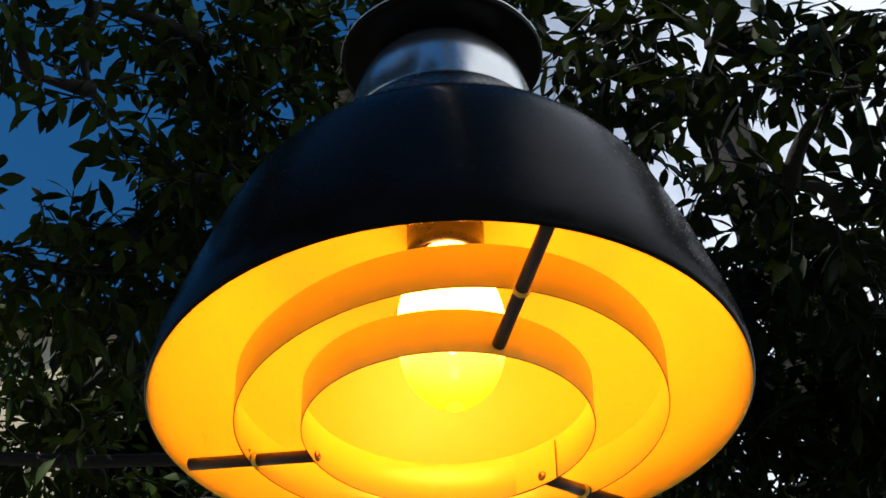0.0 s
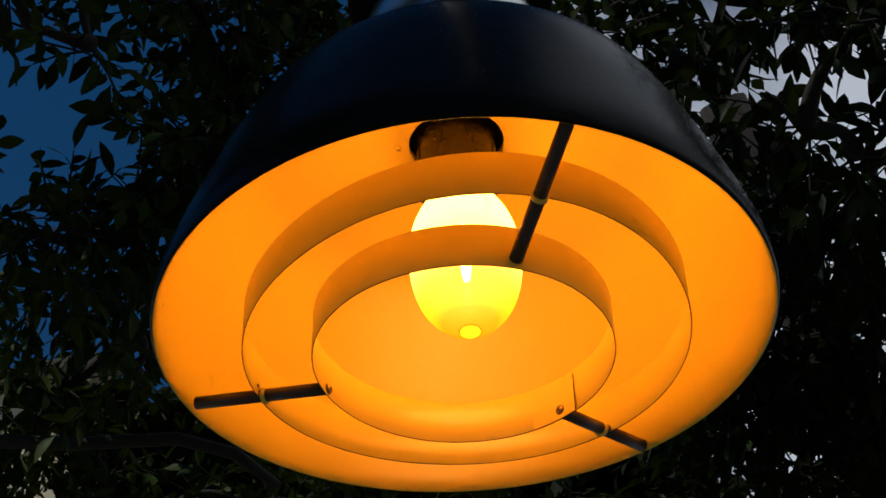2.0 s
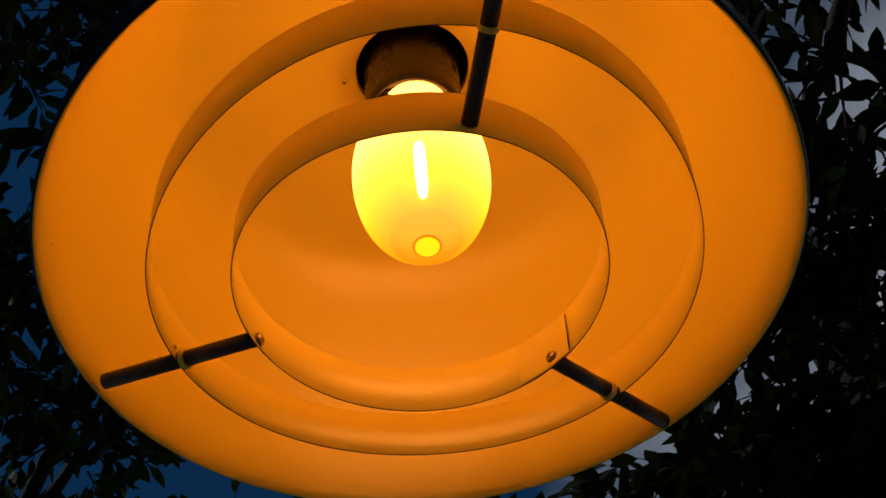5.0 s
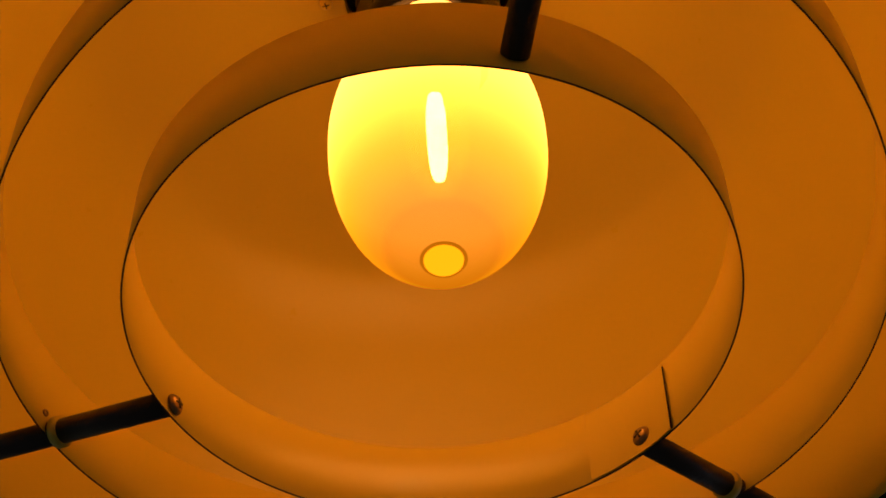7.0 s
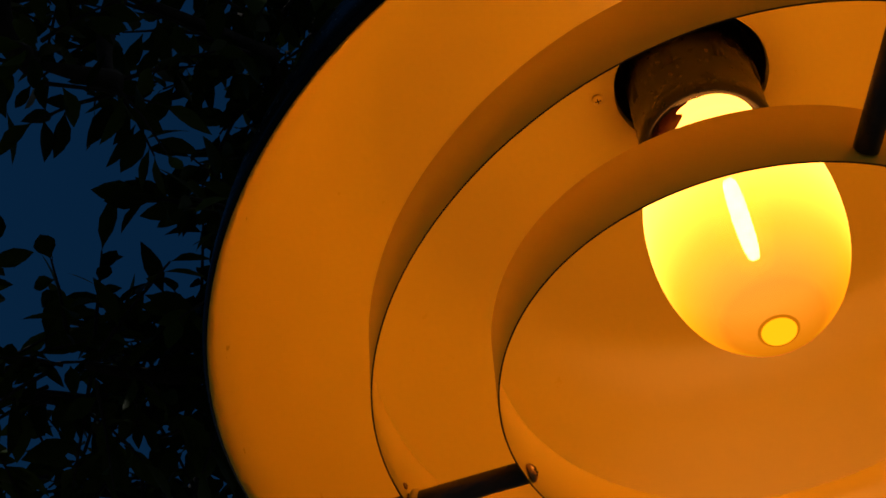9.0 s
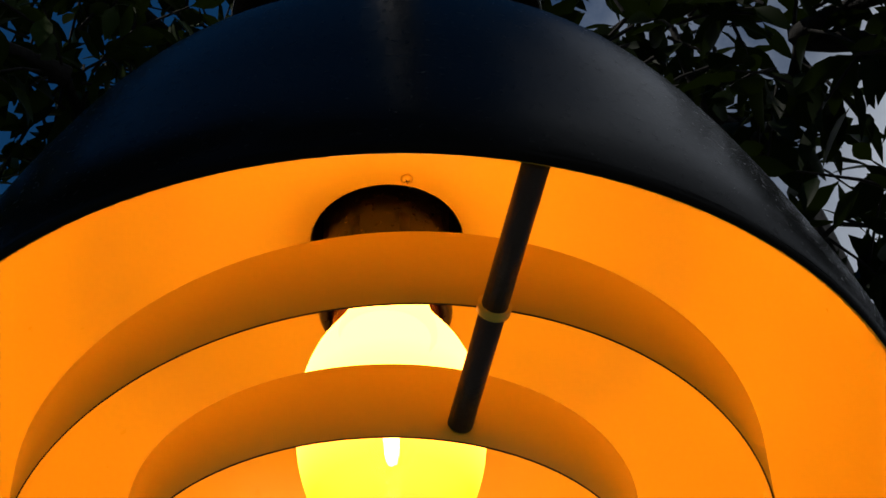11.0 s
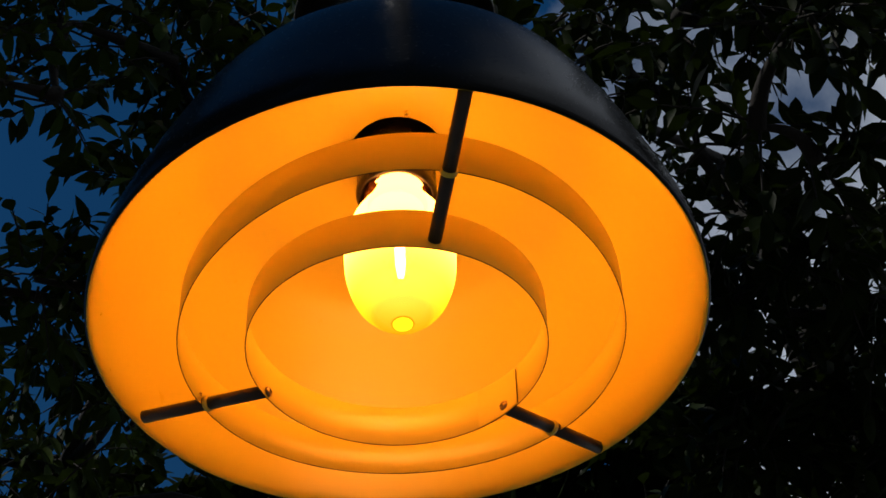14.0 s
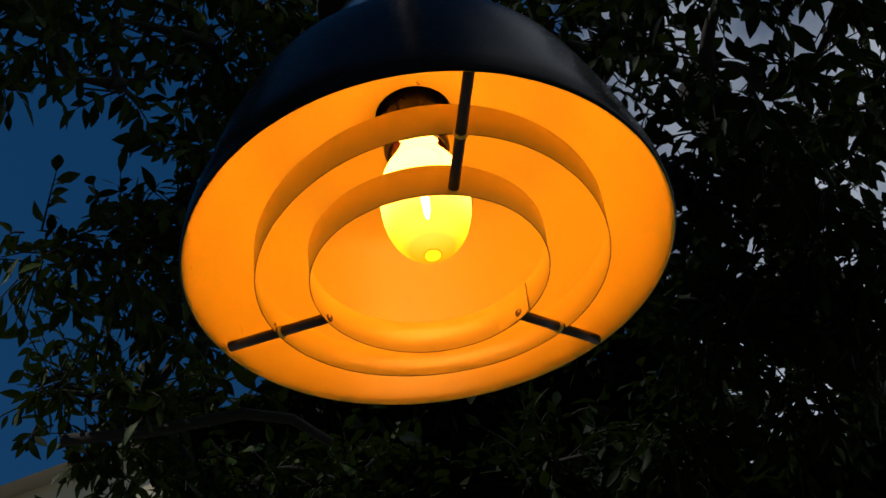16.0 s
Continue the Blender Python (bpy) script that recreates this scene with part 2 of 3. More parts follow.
def box(bm, x0, x1, y0, y1, z0, z1, bevel=0.0):
    made = bmesh.ops.create_cube(bm, size=1.0)
    for v in made["verts"]:
        v.co = Vector(((x0 + x1) / 2 + v.co.x * (x1 - x0), (y0 + y1) / 2 + v.co.y * (y1 - y0), (z0 + z1) / 2 + v.co.z * (z1 - z0)))
    if bevel:
        edges = list({e for v in made["verts"] for e in v.link_edges})
        bmesh.ops.bevel(bm, geom=edges, offset=bevel, segments=2, affect="EDGES")
    return bm


# ---- ground ----
GROUND_Z = -2.35
bm = bmesh.new()
bmesh.ops.create_grid(bm, x_segments=8, y_segments=8, size=600)
ground = mesh_object("ground", bm, M_GROUND)
ground.location = (0, 0, GROUND_Z)
tagged(ground, "grey worn paving below the lamp and trees", "ground", kind="structure")

# ---- the lamp ----
lamp = thing("pendant_lamp", "lit black bell-shaped pendant lamp with two ring louvres", "lamp")

RIM_WAVE, RIM_SHIFT = (-0.0002, -0.0041, 0.0005, 0.0017), (0.0, -0.0026)
outer = [(0.2270, 0.0), (0.2284, 0.0015), (0.2290, 0.005), (0.2272, 0.02), (0.2210, 0.042), (0.2095, 0.075), (0.2005, 0.100), (0.1905, 0.125), (0.1795, 0.150),
         (0.1680, 0.171), (0.1545, 0.187), (0.1400, 0.202), (0.1250, 0.216), (0.1095, 0.231), (0.0960, 0.247), (0.0880, 0.258), (0.0840, 0.264)]
part("shell", lathe(eased(outer, 3), 128, offset=RIM_SHIFT, wave=RIM_WAVE, wave_r=0.2257), M_BLACK, lamp, "glossy black painted bell")
inner = [(0.2270, 0.0), (0.2258, 0.0012), (0.2240, 0.006), (0.2222, 0.020), (0.2176, 0.042), (0.2065, 0.075), (0.1973, 0.100), (0.1872, 0.125),
         (0.1752, 0.150), (0.1620, 0.168), (0.1480, 0.178), (0.1250, 0.184), (0.0900, 0.1862), (0.0600, 0.1866), (0.0400, 0.1868), (0.0380, 0.1872), (0.0372, 0.191)]
part("reflector", lathe(eased(inner, 3), 128, offset=RIM_SHIFT, wave=RIM_WAVE, wave_r=0.2257), M_WHITE, lamp, "enamelled inside of the bell, lamp glow put into its yellow")
dome = [(0.0820, 0.262), (0.0815, 0.268), (0.0800, 0.282), (0.0770, 0.298), (0.0725, 0.315), (0.0660, 0.329), (0.0570, 0.340), (0.0480, 0.347), (0.038, 0.351)]
part("dome", lathe(eased(dome, 3), 96), M_DOME, lamp, "dull silvery metal domed gear housing")
part("seam_band", lathe([(0.0815, 0.2625), (0.0845, 0.2635), (0.0845, 0.2665), (0.081, 0.2685)], 96), M_DOME, lamp)
disc = [(0.02, 0.3475), (0.083, 0.3475), (0.0868, 0.348), (0.0880, 0.350), (0.0875, 0.3545), (0.084, 0.3565), (0.03, 0.360)]
part("top_plate", lathe(disc, 96), M_BLACK, lamp, "round black top plate with an edge highlight")
# bright ring stands in for sky light caught along the plate's edge
part("plate_edge_light", lathe([(0.0872, 0.3545), (0.0884, 0.3530), (0.0884, 0.3552), (0.0868, 0.3562)], 96, True), M_DOME, lamp, "bright metal ring that paints the highlight on the plate's edge")
part("neck", lathe([(0.028, 0.358), (0.026, 0.366), (0.022, 0.372), (0.021, 0.42), (0.024, 0.425), (0.024, 0.45), (0.014, 0.452)], 40), M_BLACK, lamp)


def ring_louvre(r, z, h, off, tilt, wave, name):
    t = 0.0004
    prof = [(r - t, z + 0.0004), (r, z), (r + 0.0002, z + 0.0003), (r, z + h), (r - t * 0.5, z + h + 0.0003), (r - t, z + h)]
    ob = part(name, lathe(prof, 160, True, off, tilt, wave, r), M_RING, lamp, "painted sheet ring, lamp glow put into its yellow")
    edge = [(r - t - 0.0001, z + 0.0002), (r - t * 0.8, z - 0.0002), (r, z - 0.0002), (r + 0.0002, z + 0.0002)]
    part("cut_edge", lathe(edge, 160, True, off, tilt, wave, r), M_EDGE, ob, "thin dark lower edge")
    return ob


R2, Z2, H2, C2, T2, W2 = 0.1629, -0.0069, 0.0369, (0.0043, 0.0038), (0.0122, -0.0284), (0.0017, -0.0024, -0.0003, 0.0032)
R3, Z3, H3, C3, T3, W3 = 0.1074, -0.0212, 0.0365, (-0.0002, 0.0029), (-0.0161, -0.0394), (0.0027, -0.0019, -0.0004, -0.0001)
ring_louvre(R2, Z2, H2, C2, T2, W2, "outer_ring")
inner_ring = ring_louvre(R3, Z3, H3, C3, T3, W3, "inner_ring")


def on_ring(a, r, z, c, t, wave):
    r += out_of_round(radians(a), wave)
    x, y = r * math.cos(radians(a)), r * math.sin(radians(a))
    return Vector((x + c[0], y + c[1], z + x * t[0] + y * t[1]))


def screw(at, axis, size, parent, mat=M_SCREW):
    """A dished cross-head screw that faces along axis."""
    bm = lathe([(size, 0.0), (size * 0.98, size * 0.22), (size * 0.75, size * 0.5), (size * 0.4, size * 0.62), (0.0005, size * 0.62)], 20)
    bmesh.ops.remove_doubles(bm, verts=bm.verts[:], dist=0.00005)
    ob = part("screw", bm, mat, parent, "cross-head screw")
    ob.matrix_basis = Matrix.Translation(at) @ Vector(axis).to_track_quat("Z", "Y").to_matrix().to_4x4()
    for turn in (0, 90):
        slot = bmesh.new()
        box(slot, -size * 0.5, size * 0.5, -size * 0.09, size * 0.09, size * 0.55, size * 0.66)
        s = part("slot", slot, M_EDGE, ob)
        s.rotation_euler = (0, 0, radians(turn + 20))


for az, rim_az, reach, sag in ((150.8, 149.6, 0.2225, 0.003), (38.6, 40.9, 0.2215, 0.0), (-78.2, -81.2, 0.2290, 0.0)):
    hub = on_ring(az, R3 + 0.0006, Z3 + 0.0085 - sag, C3, T3, W3)
    tip = Vector((reach * math.cos(radians(rim_az)), reach * math.sin(radians(rim_az)), 0.0050 - sag))
    mid = hub.lerp(tip, (R2 - hub.xy.length) / (reach - hub.xy.length))
    bm = bmesh.new()
    tube(bm, [hub, hub.lerp(mid, 0.5), mid], [0.0050] * 3, 20)
    part("rod", bm, M_ROD, lamp, "dark round spacer rod")
    bm = bmesh.new()
    tube(bm, [mid, mid.lerp(tip, 0.5), tip], [0.0050] * 3, 20)
    part("rod", bm, M_ROD, lamp, "dark round spacer rod")
    bm = bmesh.new()
    way = (tip - hub).normalized()
    tube(bm, [mid - way * 0.0016, mid + way * 0.0016], [0.0064, 0.0064], 20)
    part("washer", bm, M_RING, lamp)
    inward = Vector((-math.cos(radians(az)), -math.sin(radians(az)), 0))
    screw(on_ring(az - 1.0, R3 - 0.0007, Z3 + 0.0078 - sag * 0.6, C3, T3, W3), inward, 0.0042, lamp)
    screw(on_ring(az + 3.0, R2 - 0.0007, Z2 + 0.0085, C2, T2, W2), inward, 0.0016, lamp)

# the overlap where the inner ring's strip is joined
lap = bmesh.new()
a0, a1 = 29.1, 51.1
lo, hi = [], []
for i in range(13):
    a = a0 + (a1 - a0) * i / 12
    lo.append(lap.verts.new(on_ring(a, R3 - 0.0013, Z3 + 0.0002, C3, T3, W3)))
    hi.append(lap.verts.new(on_ring(a, R3 - 0.0013, Z3 + H3 - 0.002, C3, T3, W3)))
for i in range(12):
    lap.faces.new((lo[i], lo[i + 1], hi[i + 1], hi[i]))
lap_ob = part("lap_joint", lap, M_RING, inner_ring, "overlapping end of the ring's strip")
seam = bmesh.new()
tube(seam, [on_ring(a0, R3 - 0.0015, Z3 + 0.0002, C3, T3, W3), on_ring(a0, R3 - 0.0015, Z3 + H3 - 0.004, C3, T3, W3)], [0.0004, 0.0003], 6)
part("seam", seam, M_EDGE, inner_ring)

# the lamp holder and the reflector's screws
part("socket_cup", lathe([(0.0370, 0.189), (0.0370, 0.225), (0.02, 0.228), (0.004, 0.228)], 64), M_SOCKET, lamp, "dark round recess for the lamp holder")
holder = part("lamp_holder", lathe([(0.0315, 0.222), (0.0315, 0.156), (0.0305, 0.148), (0.0320, 0.144), (0.0320, 0.139), (0.0302, 0.136), (0.0275, 0.136),
                                    (0.0268, 0.142), (0.0265, 0.19)], 64), M_SOCKET, lamp, "black slotted metal lamp holder")
# dark blocks on the surface stand for the shade inside the holder's slots
for k in range(8):
    a = radians(45 * k + 12)
    bm = bmesh.new()
    box(bm, -0.0026, 0.0026, -0.0006, 0.0006, -0.007, 0.007, 0.0005)
    s = part("slot", bm, M_EDGE, holder)
    s.location = (0.0316 * math.cos(a), 0.0316 * math.sin(a), 0.171)
    s.rotation_euler = (0, 0, a + math.pi / 2)
part("ceramic_collar", lathe([(0.0262, 0.19), (0.0258, 0.131), (0.0252, 0.124), (0.0240, 0.1215), (0.0218, 0.1215), (0.0214, 0.127), (0.0205, 0.18)], 64), M_CERAMIC, lamp,
     "brown glazed ceramic collar")
for a in (-82.0, 170.0, 44.0):
    p = Vector((0.046 * math.cos(radians(a)), 0.046 * math.sin(radians(a)), 0.1862))
    screw(p, (0, 0, -1), 0.0030, lamp, M_WHITE)

# the bulb hangs in its holder
bulb = thing("light_bulb", "lit frosted egg-shaped discharge bulb glowing yellow in the lamp", "light bulb", at=(0.0035, -0.0075, -0.0040))
bulb.rotation_euler = (0, radians(-1.2), 0)
glass = [(0.0008, 0.0012), (0.006, 0.0009), (0.0075, 0.0), (0.009, 0.0008), (0.013, 0.0028), (0.019, 0.0070), (0.0265, 0.0145), (0.0335, 0.0245), (0.0385, 0.038), (0.0412, 0.052),
         (0.0420, 0.066), (0.0415, 0.080), (0.0390, 0.094), (0.0345, 0.107), (0.0290, 0.117), (0.0243, 0.1245), (0.0215, 0.130), (0.0205, 0.135), (0.0212, 0.139), (0.0195, 0.143), (0.019, 0.16)]
glass = [(r * 1.012, z) for r, z in glass]
part("glass", lathe(eased(glass), 96), M_BULB, bulb, "glowing frosted glass envelope")
nip = lathe([(0.0074, 0.0006), (0.0072, -0.0004), (0.0060, -0.0014), (0.0048, -0.0012), (0.0040, -0.0006), (0.0026, -0.0004), (0.0003, -0.0003)], 40)
part("glass_tip", nip, M_TIP, bulb, "small sealed glass tip")
# dimmer ring supplies the shading that the tip's even glow lacks
part("tip_shade_ring", lathe([(0.0076, 0.0004), (0.0082, -0.0002), (0.0087, 0.0006)], 40), M_TIP_EDGE, bulb)
arc = lathe([(0.0005, 0.046), (0.0024, 0.048), (0.0034, 0.054), (0.0040, 0.068), (0.0040, 0.090), (0.0030, 0.100), (0.0005, 0.103)], 24)
part("arc_tube", arc, M_ARC, bulb, "white-hot arc tube")
for r in (0.0070, 0.0095, 0.0130):
    part("arc_halo", lathe([(0.0005, 0.048 - r), (r * 0.6, 0.052 - r * 0.6), (r, 0.068), (r, 0.088), (r * 0.7, 0.096 + r * 0.6), (0.0005, 0.102 + r)], 24), M_HALO, bulb)

# the arm and post that carry the lamp
post = thing("lamp_post", "black painted steel lamp post with a curved arm", "lamp post", at=(0, 0, 0))
bm = bmesh.new()
arm_pts = [(0, 0, 0.44), (0, -0.004, 0.62), (0, -0.05, 0.78), (0, -0.18, 0.90), (0, -0.40, 0.97), (0, -1.2, 1.02), (0, -2.6, 1.05)]
tube(bm, arm_pts, [0.019, 0.021, 0.022, 0.023, 0.024, 0.027, 0.03], 20)
part("arm", bm, M_POLE, post)
bm = bmesh.new()
tube(bm, [(0, -2.6, GROUND_Z), (0, -2.6, GROUND_Z + 0.3), (0, -2.6, GROUND_Z + 0.32), (0, -2.6, 1.15)], [0.07, 0.07, 0.05, 0.045], 24)
part("pole", bm, M_POLE, post)
part("cap", lathe([(0.05, 1.14), (0.055, 1.15), (0.05, 1.18), (0.03, 1.2), (0.005, 1.21)], 24), M_POLE, post).location = (0, -2.6, 0)


# ---- trees ----
def leaf_faces(length, width, fold, curl):
    """A pointed leaf with a folded midrib: points and faces in its own frame, base at the origin."""
    outline = [(0.0, 0.0), (0.12, 0.10), (0.33, 0.42), (0.56, 0.5), (0.8, 0.3), (1.0, 0.0)]
    v, f = [], []
    for u, w in outline:
        bend = -curl * u * u * length
        v += [(u * length, -w * width, fold * w * width + bend), (u * length, 0, bend), (u * length, w * width, fold * w * width + bend)]
    for k in range(len(outline) - 1):
        a, b = 3 * k, 3 * k + 3
        f += [(a, b, b + 1, a + 1), (a + 1, b + 1, b + 2, a + 2)]
    return v, f


def tree(name, label, clumps, trunk, mat, length, width, density, seed):
    rng = random.Random(seed)
    root = thing(name, label, "tree")
    bm = bmesh.new()
    tube(bm, trunk, [0.085, 0.07, 0.06, 0.05, 0.035][:len(trunk)], 12)
    part("trunk", bm, M_BARK, root, "near-black bark with shade put into its colour")
    verts, faces, twigs = [], [], bmesh.new()
    singles = []
    top = [Vector(p) for p in trunk]
    grown = list(top[2:])
    for x, y, z, r in sorted(clumps, key=lambda q: min((Vector(q[:3]) - p).length for p in top[2:])):
        c = Vector((x, y, z))
        base = min(grown, key=lambda p: (p - c).length)
        grown.append(c)
        m1 = base.lerp(c, 0.5) + Vector((rng.uniform(-0.03, 0.03), rng.uniform(-0.03, 0.03), rng.uniform(-0.03, 0.03)))
        bm = bmesh.new()
        n = 8
        pts = [base * (1 - u) ** 2 + m1 * 2 * u * (1 - u) + c * u * u for u in [i / n for i in range(n + 1)]]
        tube(bm, pts, [0.009 * (1 - 0.7 * i / n) for i in range(n + 1)], 6)
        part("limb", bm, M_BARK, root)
        for _ in range(max(5, int(density * (r / 0.1) ** 2 * (2.1 if z < 0.41 and x > 0.3 else 1.3 if x > 0.1 and y < 0.8 else 0.75 if z < 0.45 and x < -0.25 and y > 0.45 else 1.0)))):
            d = Vector((rng.gauss(0, 1), rng.gauss(0, 1), rng.gauss(0, 0.8))).normalized()
            start = c + d * r * rng.uniform(0.0, 0.75)
            d = (d + Vector((rng.gauss(0, 0.5), rng.gauss(0, 0.5), rng.gauss(-0.15, 0.5)))).normalized()
            reach = rng.uniform(0.04, 0.085)
            ends = [start, start + d * reach * 0.5 + Vector((0, 0, 0.004)), start + d * reach]
            tube(twigs, ends, [0.0016, 0.0012, 0.0007], 4, False)
            count = rng.randint(5, 8)
            for k in range(count):
                p = start.lerp(ends[2], 0.15 + 0.85 * k / (count - 1))
                side = d.cross(Vector((rng.gauss(0, 1), rng.gauss(0, 1), rng.gauss(0, 1)))).normalized()
                out = (d * rng.uniform(0.2, 0.9) + side * (1 if k < count - 1 else 0.2) + Vector((0, 0, -0.25))).normalized()
                up = (Vector((rng.gauss(0, 0.6), rng.gauss(0, 0.6), 1)) - out * out.z).normalized()
                up = (up - out * up.dot(out)).normalized()
                m = Matrix((out, up.cross(out), up)).transposed().to_4x4()
                m.translation = p
                s = rng.uniform(0.65, 1.2)
                lv, lf = leaf_faces(length * s, width * s * rng.uniform(0.8, 1.15), rng.uniform(0.1, 0.5), rng.uniform(0.0, 0.35))
                if p.y < 0.36 and len(singles) < 150 and rng.random() < 0.25:
                    singles.append(m @ Matrix.Scale(s, 4))
                    continue
                o = len(verts)
                verts += [tuple(m @ Vector(q)) for q in lv]
                faces += [tuple(o + i for i in q) for q in lf]
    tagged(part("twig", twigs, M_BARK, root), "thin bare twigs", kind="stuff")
    me = bpy.data.meshes.new("crown")
    me.from_pydata(verts, [], faces)
    me.materials.append(mat)
    for p in me.polygons:
        p.use_smooth = True
    crown = new("crown", me)
    crown.parent = root
    tagged(crown, "dense dark green leaves", kind="stuff")
    me = bpy.data.meshes.new("leaf")
    lv, lf = leaf_faces(length, width, 0.3, 0.15)
    me.from_pydata(lv, [], lf)
    me.materials.append(mat)
    for m in singles:
        one = new("leaf", me)
        one.parent = root
        one.matrix_basis = m
    return root


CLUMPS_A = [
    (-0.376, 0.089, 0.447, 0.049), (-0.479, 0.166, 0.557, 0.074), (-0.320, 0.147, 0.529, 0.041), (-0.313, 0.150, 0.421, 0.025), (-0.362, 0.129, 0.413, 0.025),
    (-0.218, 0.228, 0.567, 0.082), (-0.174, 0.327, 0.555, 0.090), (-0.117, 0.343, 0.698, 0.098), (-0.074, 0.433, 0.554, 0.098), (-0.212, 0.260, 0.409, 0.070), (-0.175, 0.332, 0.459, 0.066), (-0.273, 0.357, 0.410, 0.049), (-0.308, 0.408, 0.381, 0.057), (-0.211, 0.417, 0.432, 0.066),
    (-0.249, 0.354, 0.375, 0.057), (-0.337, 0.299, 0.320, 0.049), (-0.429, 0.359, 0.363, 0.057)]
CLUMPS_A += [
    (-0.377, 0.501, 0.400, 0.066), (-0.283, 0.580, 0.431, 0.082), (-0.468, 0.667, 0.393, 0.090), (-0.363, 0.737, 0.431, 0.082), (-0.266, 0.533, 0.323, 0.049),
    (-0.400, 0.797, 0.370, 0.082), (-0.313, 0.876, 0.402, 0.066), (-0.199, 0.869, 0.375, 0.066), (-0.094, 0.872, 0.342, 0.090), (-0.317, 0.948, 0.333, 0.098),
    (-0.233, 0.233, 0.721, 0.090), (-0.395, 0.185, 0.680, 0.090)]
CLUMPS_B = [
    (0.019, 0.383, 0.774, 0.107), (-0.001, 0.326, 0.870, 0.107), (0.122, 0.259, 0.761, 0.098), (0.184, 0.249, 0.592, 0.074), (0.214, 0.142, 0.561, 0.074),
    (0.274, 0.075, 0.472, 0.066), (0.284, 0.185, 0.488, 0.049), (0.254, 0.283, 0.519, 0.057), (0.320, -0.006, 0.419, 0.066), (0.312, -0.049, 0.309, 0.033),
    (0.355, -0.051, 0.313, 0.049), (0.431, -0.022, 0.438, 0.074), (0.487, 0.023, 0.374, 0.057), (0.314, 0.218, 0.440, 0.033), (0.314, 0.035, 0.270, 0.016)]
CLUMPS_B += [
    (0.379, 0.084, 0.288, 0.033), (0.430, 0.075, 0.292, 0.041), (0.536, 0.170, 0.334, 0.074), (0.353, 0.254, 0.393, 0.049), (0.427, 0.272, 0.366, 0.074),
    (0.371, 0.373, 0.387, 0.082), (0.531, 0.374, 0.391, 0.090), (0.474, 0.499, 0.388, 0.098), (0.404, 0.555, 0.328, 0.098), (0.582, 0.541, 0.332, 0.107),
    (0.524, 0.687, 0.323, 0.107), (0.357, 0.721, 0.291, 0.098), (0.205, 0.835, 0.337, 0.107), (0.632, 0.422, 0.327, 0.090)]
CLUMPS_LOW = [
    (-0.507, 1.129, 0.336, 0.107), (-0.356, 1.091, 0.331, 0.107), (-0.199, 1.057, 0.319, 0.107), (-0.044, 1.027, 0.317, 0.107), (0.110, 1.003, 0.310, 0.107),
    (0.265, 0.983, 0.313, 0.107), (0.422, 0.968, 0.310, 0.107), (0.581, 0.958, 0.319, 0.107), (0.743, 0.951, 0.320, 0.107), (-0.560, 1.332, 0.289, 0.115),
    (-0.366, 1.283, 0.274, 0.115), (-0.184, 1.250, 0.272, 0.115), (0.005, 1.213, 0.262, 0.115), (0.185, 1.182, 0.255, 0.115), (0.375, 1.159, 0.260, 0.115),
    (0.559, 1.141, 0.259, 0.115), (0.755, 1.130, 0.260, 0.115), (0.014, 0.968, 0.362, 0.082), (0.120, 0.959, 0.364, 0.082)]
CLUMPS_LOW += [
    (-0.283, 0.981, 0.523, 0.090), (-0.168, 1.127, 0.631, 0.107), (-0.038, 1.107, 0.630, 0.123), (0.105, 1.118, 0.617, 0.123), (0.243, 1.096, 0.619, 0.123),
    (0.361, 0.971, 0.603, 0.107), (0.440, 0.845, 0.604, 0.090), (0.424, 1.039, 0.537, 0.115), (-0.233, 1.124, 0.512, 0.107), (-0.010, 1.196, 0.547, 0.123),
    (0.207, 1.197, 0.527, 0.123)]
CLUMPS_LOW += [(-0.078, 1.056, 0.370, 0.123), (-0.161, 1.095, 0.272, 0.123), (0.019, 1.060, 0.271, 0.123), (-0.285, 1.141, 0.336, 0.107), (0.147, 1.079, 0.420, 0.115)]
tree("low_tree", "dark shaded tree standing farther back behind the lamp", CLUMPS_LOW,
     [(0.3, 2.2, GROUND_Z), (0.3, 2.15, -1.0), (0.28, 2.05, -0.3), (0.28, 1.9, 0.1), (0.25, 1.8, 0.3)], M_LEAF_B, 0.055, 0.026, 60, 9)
# added out of view: leaf clumps that block sun and sky from the lamp
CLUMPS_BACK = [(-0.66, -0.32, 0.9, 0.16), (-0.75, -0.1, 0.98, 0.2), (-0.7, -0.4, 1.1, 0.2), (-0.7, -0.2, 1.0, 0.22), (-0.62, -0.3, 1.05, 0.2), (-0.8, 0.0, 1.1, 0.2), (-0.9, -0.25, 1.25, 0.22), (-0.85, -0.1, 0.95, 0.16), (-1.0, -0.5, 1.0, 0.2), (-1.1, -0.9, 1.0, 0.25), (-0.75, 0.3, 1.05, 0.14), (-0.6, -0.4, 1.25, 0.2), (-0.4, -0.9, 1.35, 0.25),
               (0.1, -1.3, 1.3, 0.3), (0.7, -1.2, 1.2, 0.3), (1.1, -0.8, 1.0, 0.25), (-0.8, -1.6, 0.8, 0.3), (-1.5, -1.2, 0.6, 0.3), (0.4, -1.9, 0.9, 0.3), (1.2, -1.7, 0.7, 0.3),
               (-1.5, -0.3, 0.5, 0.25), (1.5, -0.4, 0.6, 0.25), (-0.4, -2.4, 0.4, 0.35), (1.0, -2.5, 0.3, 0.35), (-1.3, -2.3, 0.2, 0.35)]
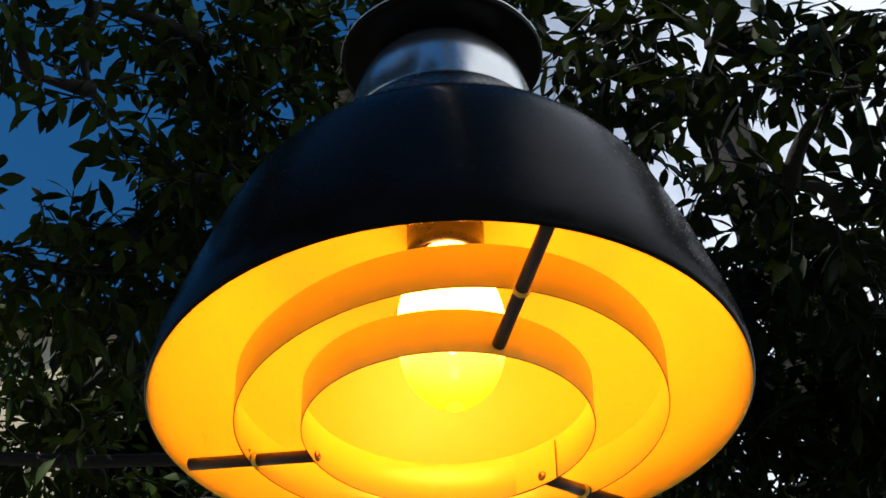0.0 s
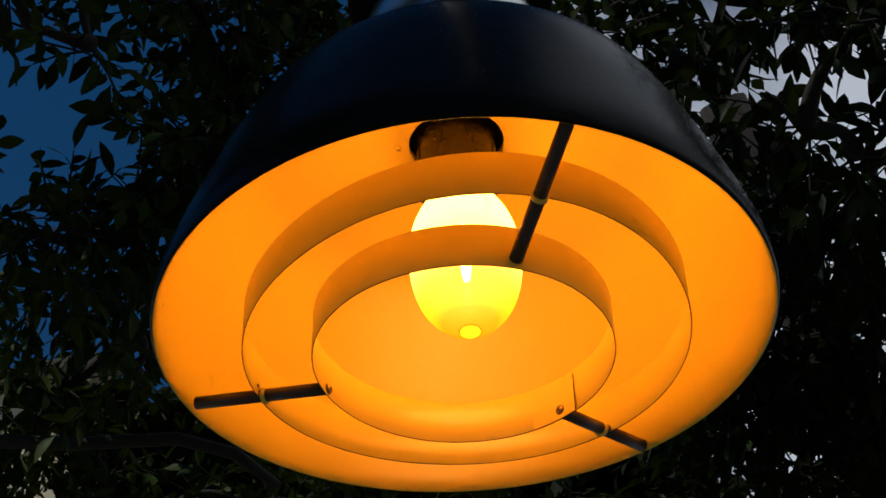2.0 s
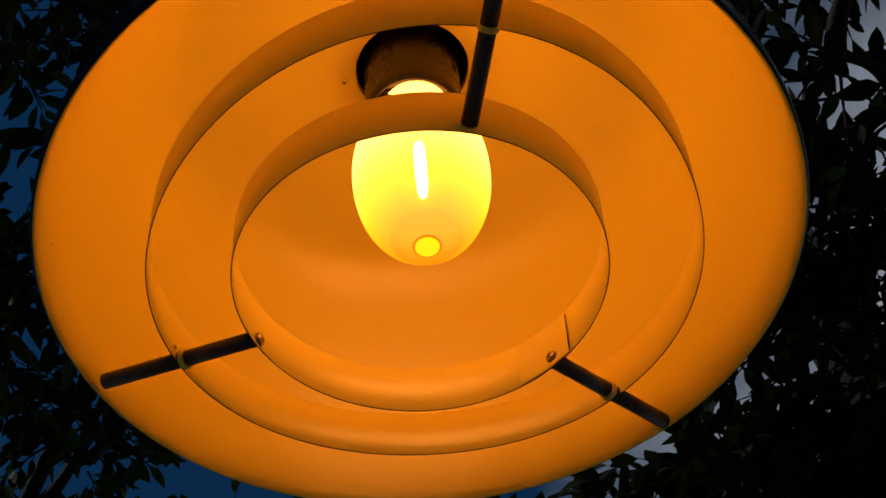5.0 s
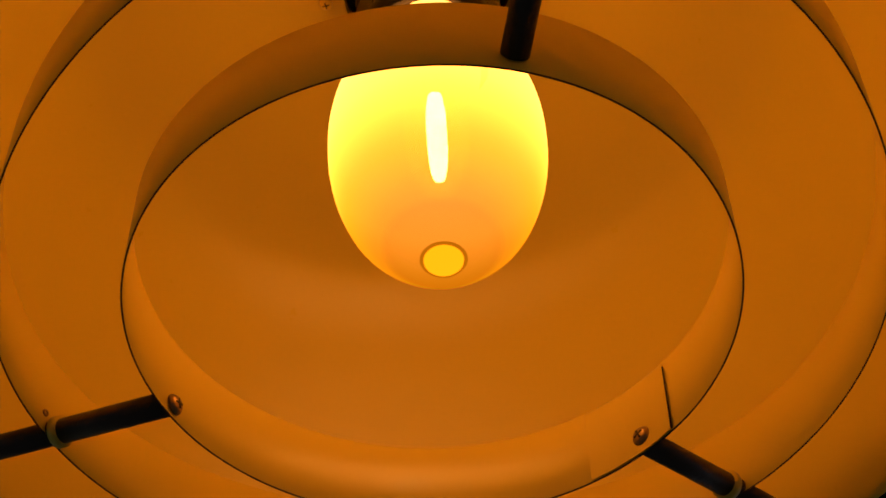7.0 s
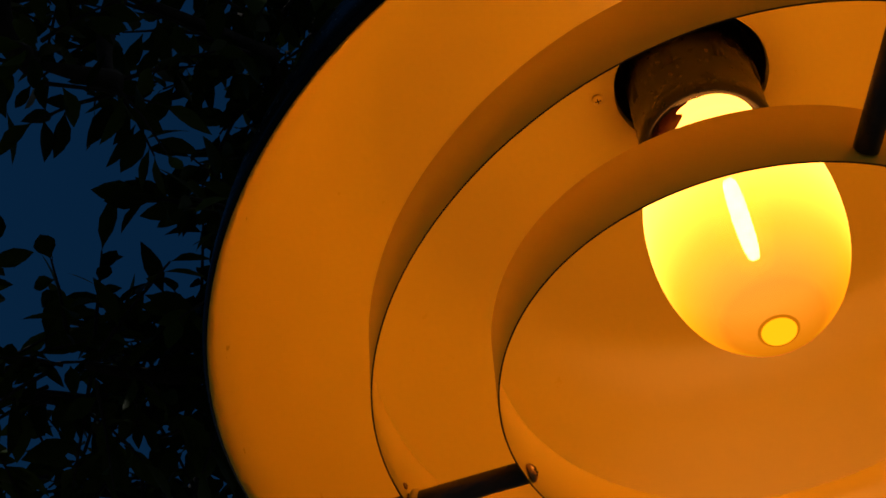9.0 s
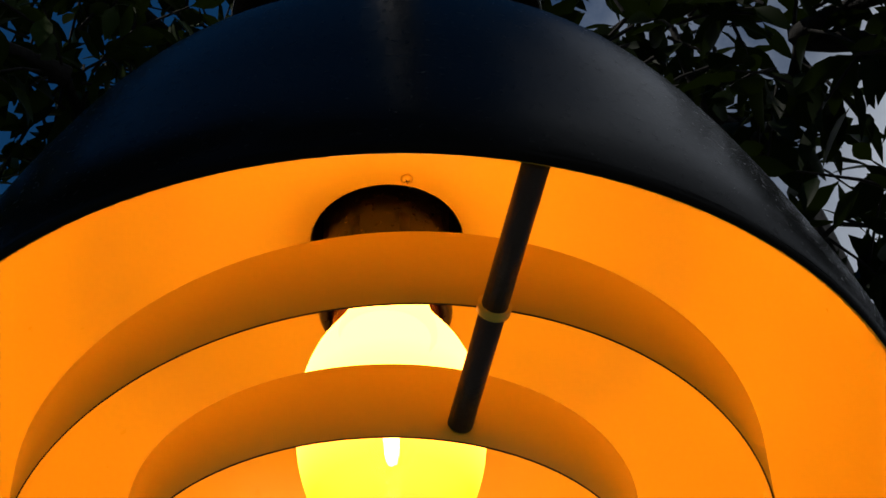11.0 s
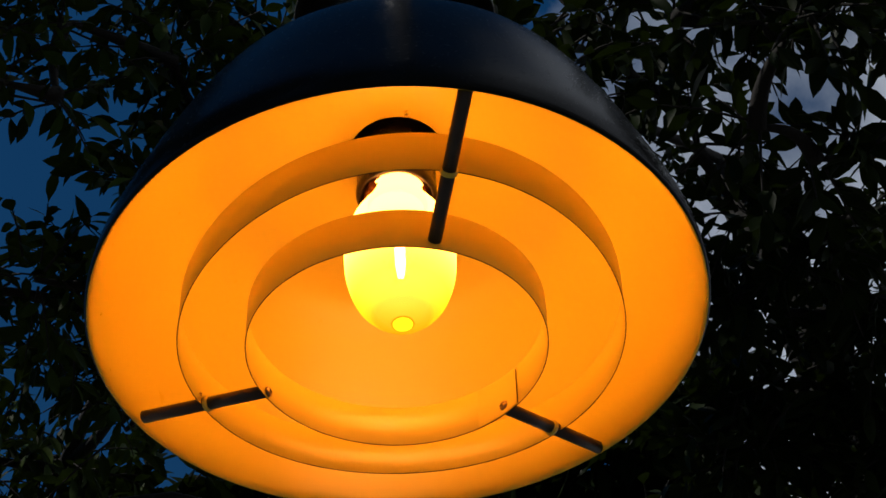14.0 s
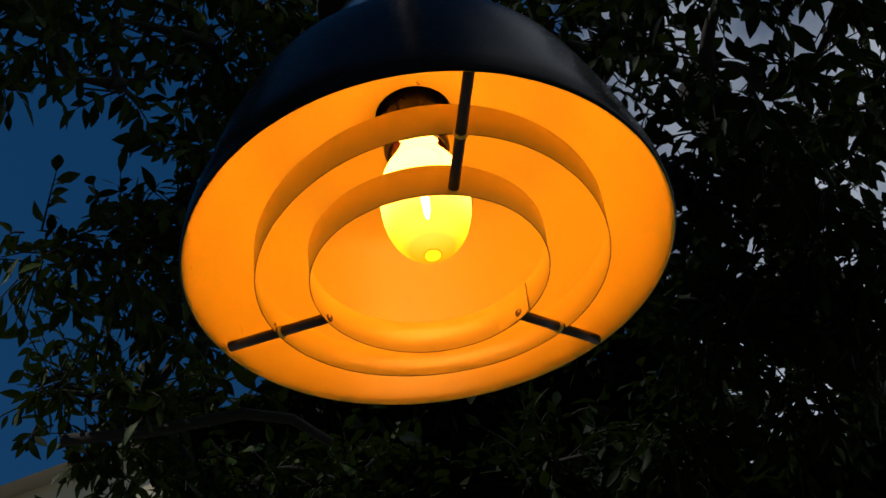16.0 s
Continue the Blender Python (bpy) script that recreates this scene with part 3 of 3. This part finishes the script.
tree("unseen_sun_blocker", "unseen added tree that keeps sun and sky off the lamp", CLUMPS_BACK,
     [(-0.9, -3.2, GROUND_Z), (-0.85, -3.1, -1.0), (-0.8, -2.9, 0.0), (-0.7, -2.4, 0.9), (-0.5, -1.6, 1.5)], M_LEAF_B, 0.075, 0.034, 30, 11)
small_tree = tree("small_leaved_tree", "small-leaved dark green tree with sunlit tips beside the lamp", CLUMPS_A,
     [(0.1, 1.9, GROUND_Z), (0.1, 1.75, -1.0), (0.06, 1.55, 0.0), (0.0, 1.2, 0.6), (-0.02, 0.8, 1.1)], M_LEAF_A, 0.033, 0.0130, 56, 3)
broad_tree = tree("broad_leaved_tree", "broad-leaved tree hanging over the lamp, shade put into its leaf colour", CLUMPS_B,
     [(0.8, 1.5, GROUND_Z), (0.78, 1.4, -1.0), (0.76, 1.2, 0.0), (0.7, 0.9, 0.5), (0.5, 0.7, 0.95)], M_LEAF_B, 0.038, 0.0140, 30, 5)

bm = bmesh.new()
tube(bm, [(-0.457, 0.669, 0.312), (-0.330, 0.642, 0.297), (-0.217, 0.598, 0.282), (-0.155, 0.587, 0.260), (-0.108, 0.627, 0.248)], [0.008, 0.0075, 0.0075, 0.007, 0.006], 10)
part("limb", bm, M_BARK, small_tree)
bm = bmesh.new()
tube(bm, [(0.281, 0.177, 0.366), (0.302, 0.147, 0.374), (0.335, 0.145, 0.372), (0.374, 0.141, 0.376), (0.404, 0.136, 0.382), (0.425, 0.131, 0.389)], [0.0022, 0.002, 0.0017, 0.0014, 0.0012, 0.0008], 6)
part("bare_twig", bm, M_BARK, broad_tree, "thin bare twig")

# ---- the house behind the trees ----
house = thing("house", "cream rendered house in full sun behind the trees", "house", at=(-3.79, 5.28, 0))
house.rotation_euler = (0, 0, radians(-25))
HX0, HX1, HY0, HY1, HZ1 = -3.5, 3.5, 0.0, 6.0, 2.6
bm = bmesh.new()
box(bm, HX0, HX1, HY0, HY1, GROUND_Z, HZ1)
part("wall", bm, M_WALL, house, smooth=False)
bm = bmesh.new()
pts = [(HX0 - 0.08, HY0 - 0.08, HZ1), (HX1 + 0.08, HY0 - 0.08, HZ1), (HX1 + 0.1, HY1 + 0.3, HZ1), (HX0 - 0.3, HY1 + 0.3, HZ1)]
lowv = [bm.verts.new(p) for p in pts]
upv = [bm.verts.new(p) for p in ((HX0 + 1.8, (HY0 + HY1) / 2, HZ1 + 0.3), (HX1 - 1.8, (HY0 + HY1) / 2, HZ1 + 0.3))]
bm.faces.new(lowv)
bm.faces.new((lowv[0], lowv[1], upv[1], upv[0]))
bm.faces.new((lowv[1], lowv[2], upv[1]))
bm.faces.new((lowv[2], lowv[3], upv[0], upv[1]))
bm.faces.new((lowv[3], lowv[0], upv[0]))
part("roof", bm, M_ROOF, house, smooth=False)
